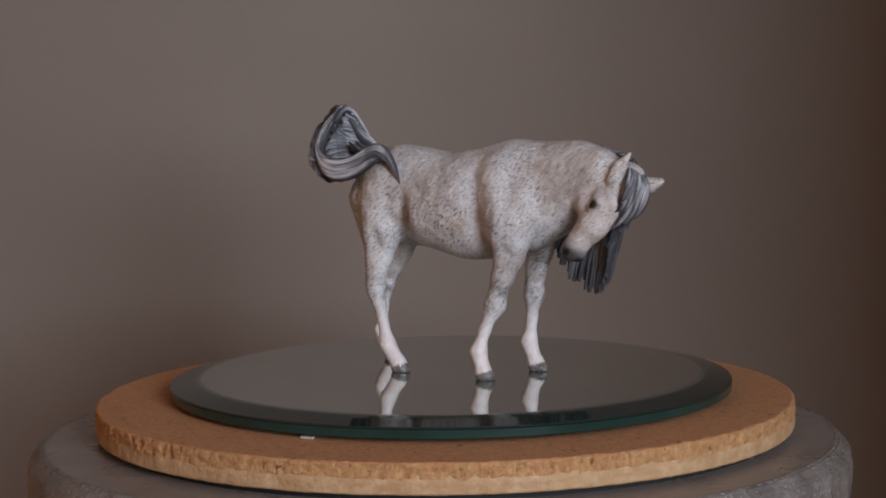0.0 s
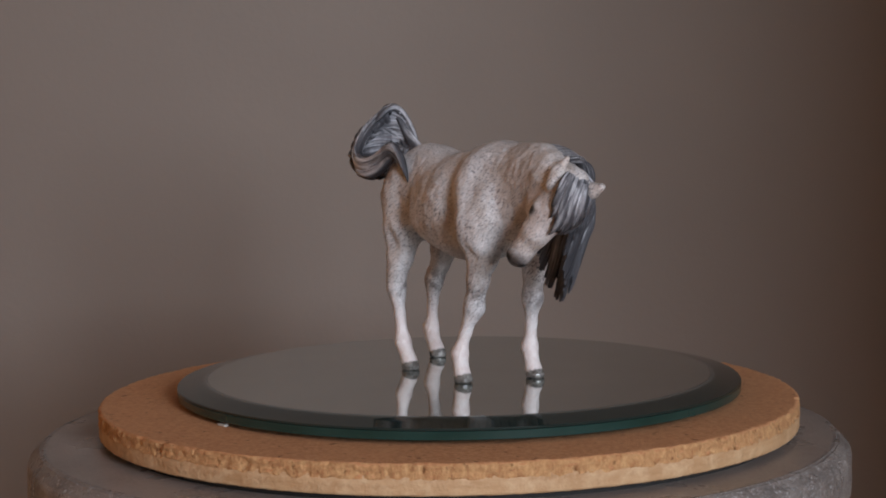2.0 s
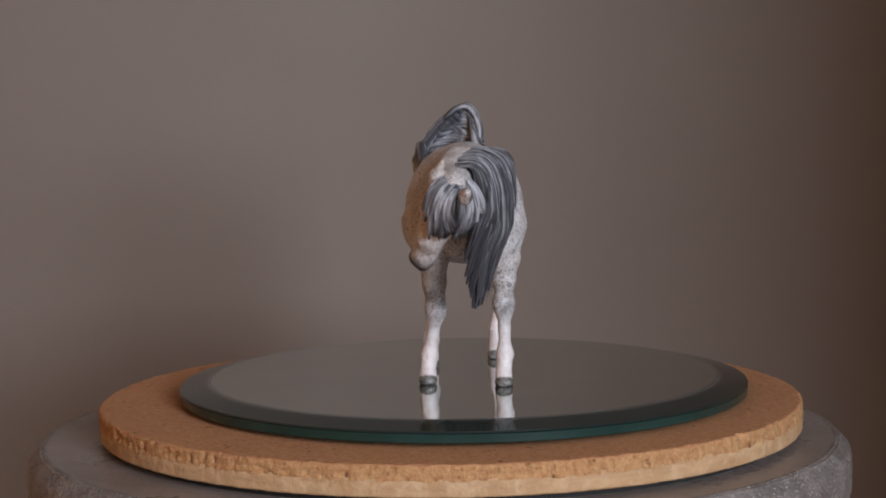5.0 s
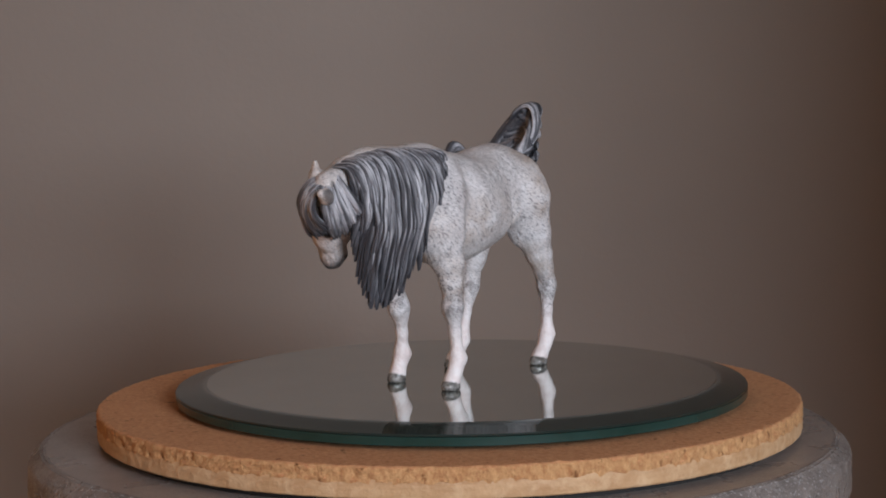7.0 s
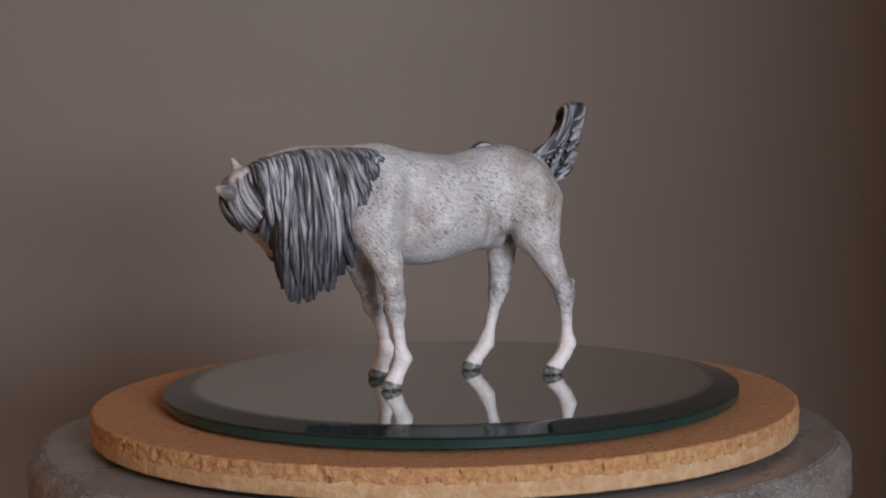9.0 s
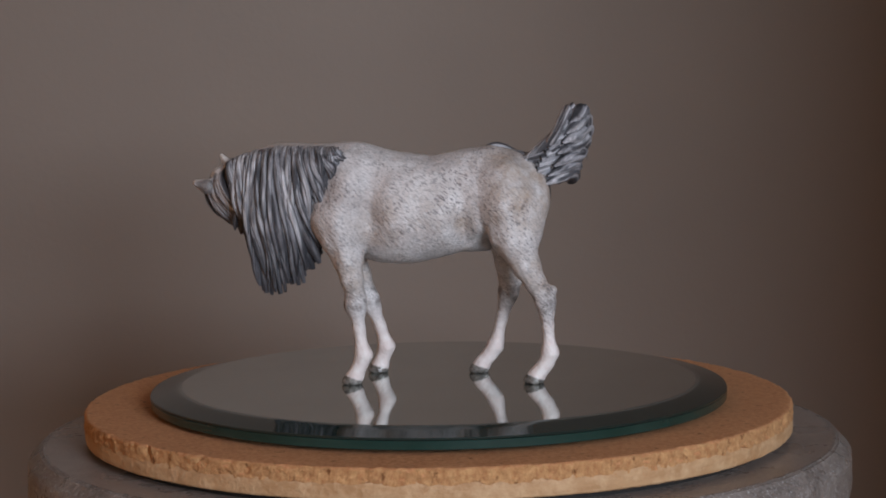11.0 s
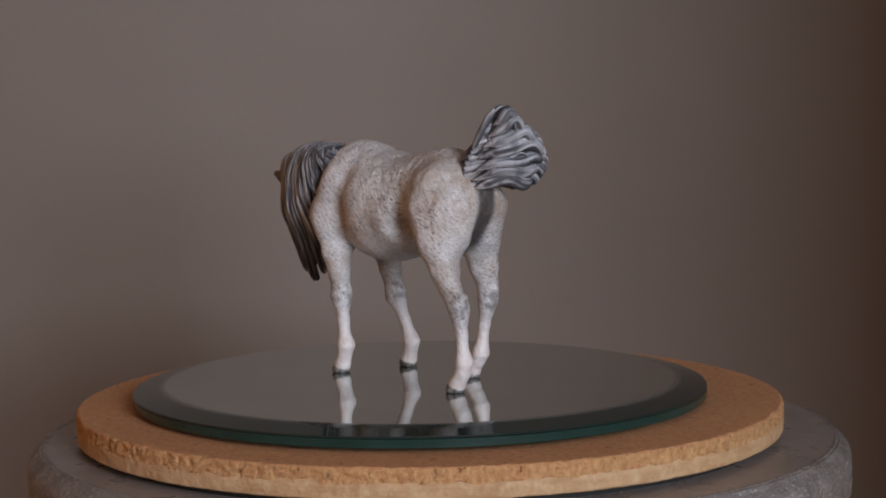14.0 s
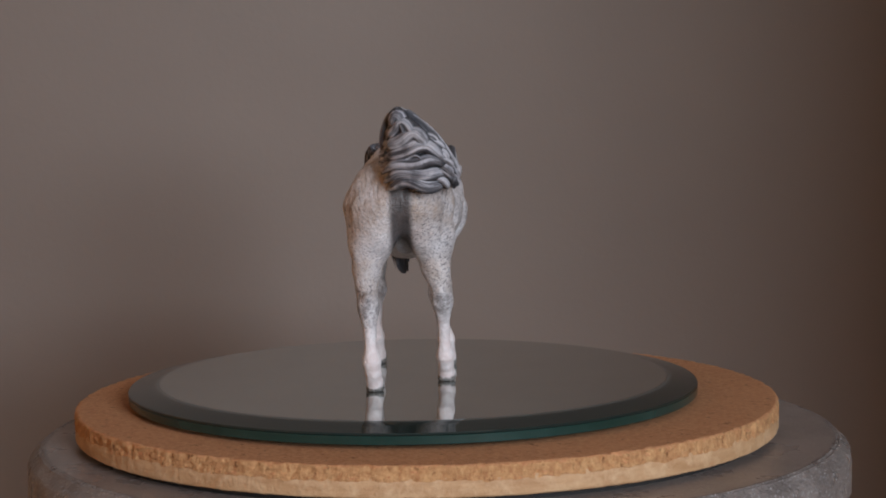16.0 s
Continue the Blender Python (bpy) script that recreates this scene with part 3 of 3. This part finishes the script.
    def hood(z, a, out=0.0):
        """A place on the hood: height, share of the way round from the left rim to the right one."""
        v = np.interp(z, lev, left) * (1 - a) + np.interp(z, lev, right) * a
        ul, ub, ur = (np.interp(z, lev, k) for k in (u_left, u_back, u_right))
        w = 4 * a * (1 - a)
        return np.array((ul * (1 - a) + ur * a + (ub - (ul + ur) / 2) * w - out, v, 0.0))

    def hood_lock(z0, a0, a1, out, drop, ph, sway, n=19):
        pts = []
        for t in np.linspace(0, 1, n):
            a = a0 + (a1 - a0) * t
            q = hood(np.clip(z0, 83, 118.5), np.clip(a, 0, 1), out + sway * .5 * math.sin(ph + 5.5 * t))
            q[1] -= max(0, a - 1) * 20
            q[2] = z0 + 2.2 * math.sin(math.pi * t) - drop * t * t - drop * .95 * (1 - t) ** 2 + sway * min(t * 1.5, 1) * math.sin(ph + 7.5 * t)
            pts.append(q)
        return pts

    # inner lining, seen from the front
    for i in range(15):
        z0 = 86 + 32 * (i + .5) / 15
        S.append((hood_lock(z0, .0, .98, -1.2 + j(.3), 2.0, i * 1.3, .5), [2.0 + j(.2)] * 18 + [1.2], .6, (1, 0, .1)))
    # heavy outer locks in one flow, wavy, tipped beyond the right rim
    for i in range(7):
        z0 = 88.5 + 31 * (i + .3) / 7 + j(.5)
        ph, drop, sway, a1 = i * .9 + j(.5), 6.5 - .35 * i + j(1.0), 2.2 + j(.4), .98 + rnd.uniform(.0, .22)
        S.append((hood_lock(z0, .02, a1, 1.6 + j(.5), drop, ph, sway), taper(rnd.uniform(2.6, 3.2), 19, .72, .2), 1.0, (-1, 0, .15)))
        # a strand that rides on it
        S.append((hood_lock(z0 + 1.6 + j(.5), .05 + .1 * rnd.random(), a1 - rnd.uniform(.05, .35), 3.2 + j(.4), drop, ph, sway), taper(rnd.uniform(.7, 1.1), 19, .6, .1), .9, (-1, 0, .15)))
    # curled ends under the right rim
    for i in range(7):
        z0 = 108 - i * 3.0 + j(1)
        q = hood(z0, .86, 1.0)
        q[2] = z0
        e = q + (3.0 + j(1.5), -5.0 + j(1.2), -4.5 + j(1.5))
        S.append((bezier([q, q + (-2.5, -3.0, 1.0), q + (-2, -6.5, -2.5), e], 12), taper(rnd.uniform(1.5, 2.1), 12, .6, .2), .85, (-1, -.5, 0)))
    # pale rolled rim over the top
    for o, out in (((0, 0, 0), (0, 1, .3)), ((1.2, -.4, -.3), (1, 0, .3))):
        S.append((spline([np.array(q) + o for q in ((-47.5, 7.0, 100), (-51.5, 7.6, 106), (-54.5, 6.2, 112), (-56.5, 4.0, 116.8), (-57.5, .5, 118.6), (-57.5, -4, 117), (-57.5, -9, 112))], 22), [.5, .9, 1.2] + [1.4] * 17 + [1.0, .6], 1.0, out))
    # the right rim gathers into a rope that wraps the hip and ends in a point on the loin
    rope = [(-57.5, 0, 118.5), (-58, -6.5, 114), (-58.5, -12.5, 108), (-58.5, -17, 101.5), (-56.5, -20.5, 95.5), (-51.5, -22, 92), (-45.5, -22.3, 90.5), (-39.5, -21.5, 91), (-33.5, -20.2, 93.5), (-27.5, -19.6, 97.5), (-22, -19.2, 99.3), (-17.5, -18.8, 95.5), (-14.8, -18.2, 90), (-13.3, -17.4, 84.5)]
    for i in range(12):
        a = 2 * math.pi * i / 12 + j(.2)
        f = np.interp(np.arange(14), (0, 3, 6, 9, 11, 13), (.5, .9, 1.25, 1.0, .7, .1)) * rnd.uniform(.75, 1.1)
        tw = a + np.arange(14) * .09
        way = [np.array(q) + np.array((.5 * math.cos(b), .9 * math.cos(b + .6), 3.0 * math.sin(b))) * k for q, b, k in zip(rope, tw, f)]
        first = (0, 3, 1, 4)[i % 4]
        last = (14, 14, 12, 13, 14)[i % 5]
        pts = spline(way[first:last], 30)
        S.append((list(pts), taper(rnd.uniform(1.2, 1.8), 30, .7, .15), .9, (0, -1, .2)))
    # loose locks spilling from the dock over the tail's root
    for i in range(7):
        v0 = -6 + i * 2.0
        S.append((bezier([(-36 + j(1), v0 * .6 + 1, 96.5), (-41, v0 + 1, 96.5 + j(.6)), (-46, v0 + 1, 97.5 + j(1)), (-52 + j(1), v0 * .9 + 1, 101 + j(2))], 13), taper(rnd.uniform(1.3, 1.9), 13, .7, .2), .8, (1, 0, .5)))
    # short hairs of the tail lying on the croup
    for i in range(7):
        p0 = np.array((-38 + j(1), 2 - i * 1.6, 97.2))
        S.append((bezier([p0, p0 + (6, -1.5, 2.5), p0 + (11, -4, 2.4), p0 + (15 + j(3), -7, -.2)], 9), [1.3, 1.3, 1.2, 1.1, 1, .8, .6, .4, .15], .6, (0, 0, 1)))
    return S, tail


def horse_mesh():
    step = .75
    ax, d = field(horse_prims(), (-58, -32, -1.5), (112, 34, 108), step)
    d = np.maximum(d, -ax[2][None, None, :])
    pos, quads = surface(ax, d)
    pos[:, 2] = np.maximum(pos[:, 2], 0)
    # muscles: place along the body, height, reach along and up, swell
    side = np.sign(pos[:, 1]) * smooth01(np.abs(pos[:, 1]), 5, 11)
    swell = np.zeros(len(pos))
    for mu, mz, ru, rz, amp in MUSCLES:
        swell += 1.7 * amp * np.exp(-((pos[:, 0] - mu) / ru) ** 2 - ((pos[:, 2] - mz) / rz) ** 2)
    pos[:, 1] += side * swell
    # fine unevenness of the cast
    rough = np.array([noise.noise(Vector(q) * .16) * .5 + noise.noise(Vector(q) * .4) * .22 for q in pos])
    bulk = smooth01(pos[:, 2], 40, 52)
    pos[:, 1] += np.sign(pos[:, 1]) * smooth01(np.abs(pos[:, 1]), 2, 8) * rough * bulk
    pos[:, 2] += rough * bulk * .5
    nb = len(pos)
    hair_v, hair_q, hair_c, hair_r = [], [], [], []
    locks, tail = strands()
    for i, (pts, radii, flat, out) in enumerate(locks):
        V, Q, C, R = tube(pts, radii, 12, flat, out, i * 1.37)
        hair_c += C
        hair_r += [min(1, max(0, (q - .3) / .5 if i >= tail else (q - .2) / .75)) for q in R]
        o = nb + len(hair_v)
        hair_v += V
        hair_q += [tuple(o + k for k in q) for q in Q]
    allv = np.concatenate([pos, np.array([tuple(v) for v in hair_v])]) * .001
    faces = quads.tolist() + hair_q
    me = bpy.data.meshes.new("horse_figurine")
    me.from_pydata(allv.tolist(), [], faces)
    u, v, z = pos.T
    # where the coat is painted white, dark or flecked
    white = 1 - smooth01(z, 15, 35)
    hoof = np.zeros(nb)
    for fu, fv in FEET:
        near = np.hypot(u - fu, v - fv) < 11
        hoof = np.maximum(hoof, near * (1 - smooth01(z - (u - fu) * .34, 2.9, 3.3)))
    rel = pos - H0
    s, nn, ll = rel @ HA, rel @ HN, rel @ HL
    head = (smooth01(s, 4, 10) * (np.abs(ll) < 11) * (np.abs(nn) < 14)) * (u > 60)
    dark = smooth01(s, 31.5, 38.0) * .96 * (u > 60) * (np.abs(ll) < 9) * (np.abs(nn + 1) < 8) * (z < 66)
    ear_back = (u > 98) * (np.abs(z - 85.5) < 6) * (s < 0) * smooth01(v - (u - 97.5) * .28 + .5, .4, 1.8) * (v < 8)
    eye = np.zeros(nb)
    for sd in (-1, 1):
        c = H0 + HA * 16.2 + HN * 2.4 + HL * 7.3 * sd
        eye = np.maximum(eye, 1 - smooth01(np.linalg.norm((pos - c) * (1, 1, 1.15), axis=1), 1.5, 3.6))
    for sd in (-1, 1):
        c = H0 + HA * 38.5 + HN * 1.8 + HL * 3.2 * sd
        eye = np.maximum(eye, 1 - smooth01(np.linalg.norm(pos - c, axis=1), 1.0, 2.4))
    # darker strip below the tail, and a darker groin
    under = (1 - smooth01(np.abs(v - 1), 3.0, 6.0)) * smooth01(-u, 22, 30) * smooth01(z, 51, 57) * (1 - smooth01(z, 88, 92))
    groin = (1 - smooth01(np.hypot((u + 18) / 10, v / 8), .75, 1.05)) * (z < 63.5)
    # brown wash in the hollows; warm shade painted on face, rump and left barrel
    tone_shade = np.maximum.reduce([np.exp(-((u - 62) / 8) ** 2 - ((z - 82) / 11) ** 2), np.exp(-((u - 24) / 10) ** 2 - ((z - 69) / 11) ** 2), np.exp(-((u + 12) / 6) ** 2 - ((z - 69) / 11) ** 2), head * np.maximum(.5, smooth01(s, 16, 26)), .7 * smooth01(u, 40, 58) * smooth01(z, 60, 72) * (1 - head), .95 * smooth01(-u, 15, 32) * smooth01(z, 58, 76), .4 * np.exp(-((u - 2) / 15) ** 2 - ((z - 76) / 14) ** 2) * (v > 0), .7 * smooth01(z, 34, 44) * (1 - smooth01(z, 52, 62)) * smooth01(np.abs(u), 22, 30)])
    knee = np.maximum(smooth01(z, 27, 33) * (1 - smooth01(z, 37, 47)), 0)
    for name, val in (("white", np.maximum(white, head * .32 * (1 - .7 * smooth01(s, 18, 28)))), ("hoof", hoof), ("dark", np.maximum.reduce([dark, ear_back * .8, under * .95, groin * .4])), ("eye", eye), ("knee", knee), ("tone_shade", tone_shade)):
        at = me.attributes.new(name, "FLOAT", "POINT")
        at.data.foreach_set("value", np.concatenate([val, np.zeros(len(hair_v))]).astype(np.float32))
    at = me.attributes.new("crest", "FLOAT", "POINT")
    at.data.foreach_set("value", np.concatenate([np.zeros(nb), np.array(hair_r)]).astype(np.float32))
    at = me.attributes.new("lock", "FLOAT_VECTOR", "POINT")
    at.data.foreach_set("vector", np.concatenate([np.zeros((nb, 3)), np.array(hair_c)]).astype(np.float32).ravel())
    for m in (M_COAT, M_HAIR):
        me.materials.append(m)
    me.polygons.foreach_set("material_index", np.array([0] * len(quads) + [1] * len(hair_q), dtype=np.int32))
    me.polygons.foreach_set("use_smooth", np.ones(len(faces), dtype=bool))
    me.update()
    return me


horse = tagged(new("horse_figurine", horse_mesh()), "dappled grey horse figurine with grey mane and raised tail", "figurine")


def motions():
    placed = ((wheel, Matrix()), (board, pose(BOARD_AT[0], BOARD_AT[1], 0)), (glass, pose(GLASS_AT[0], GLASS_AT[1], 0)),
              (horse, pose(.005, .012, 0, 0, 0, -35)))
    for thing, at in placed:
        walk(thing, [(t, pose(0, 0, 0, 0, 0, a) @ at) for t, a in TURN])


motions()
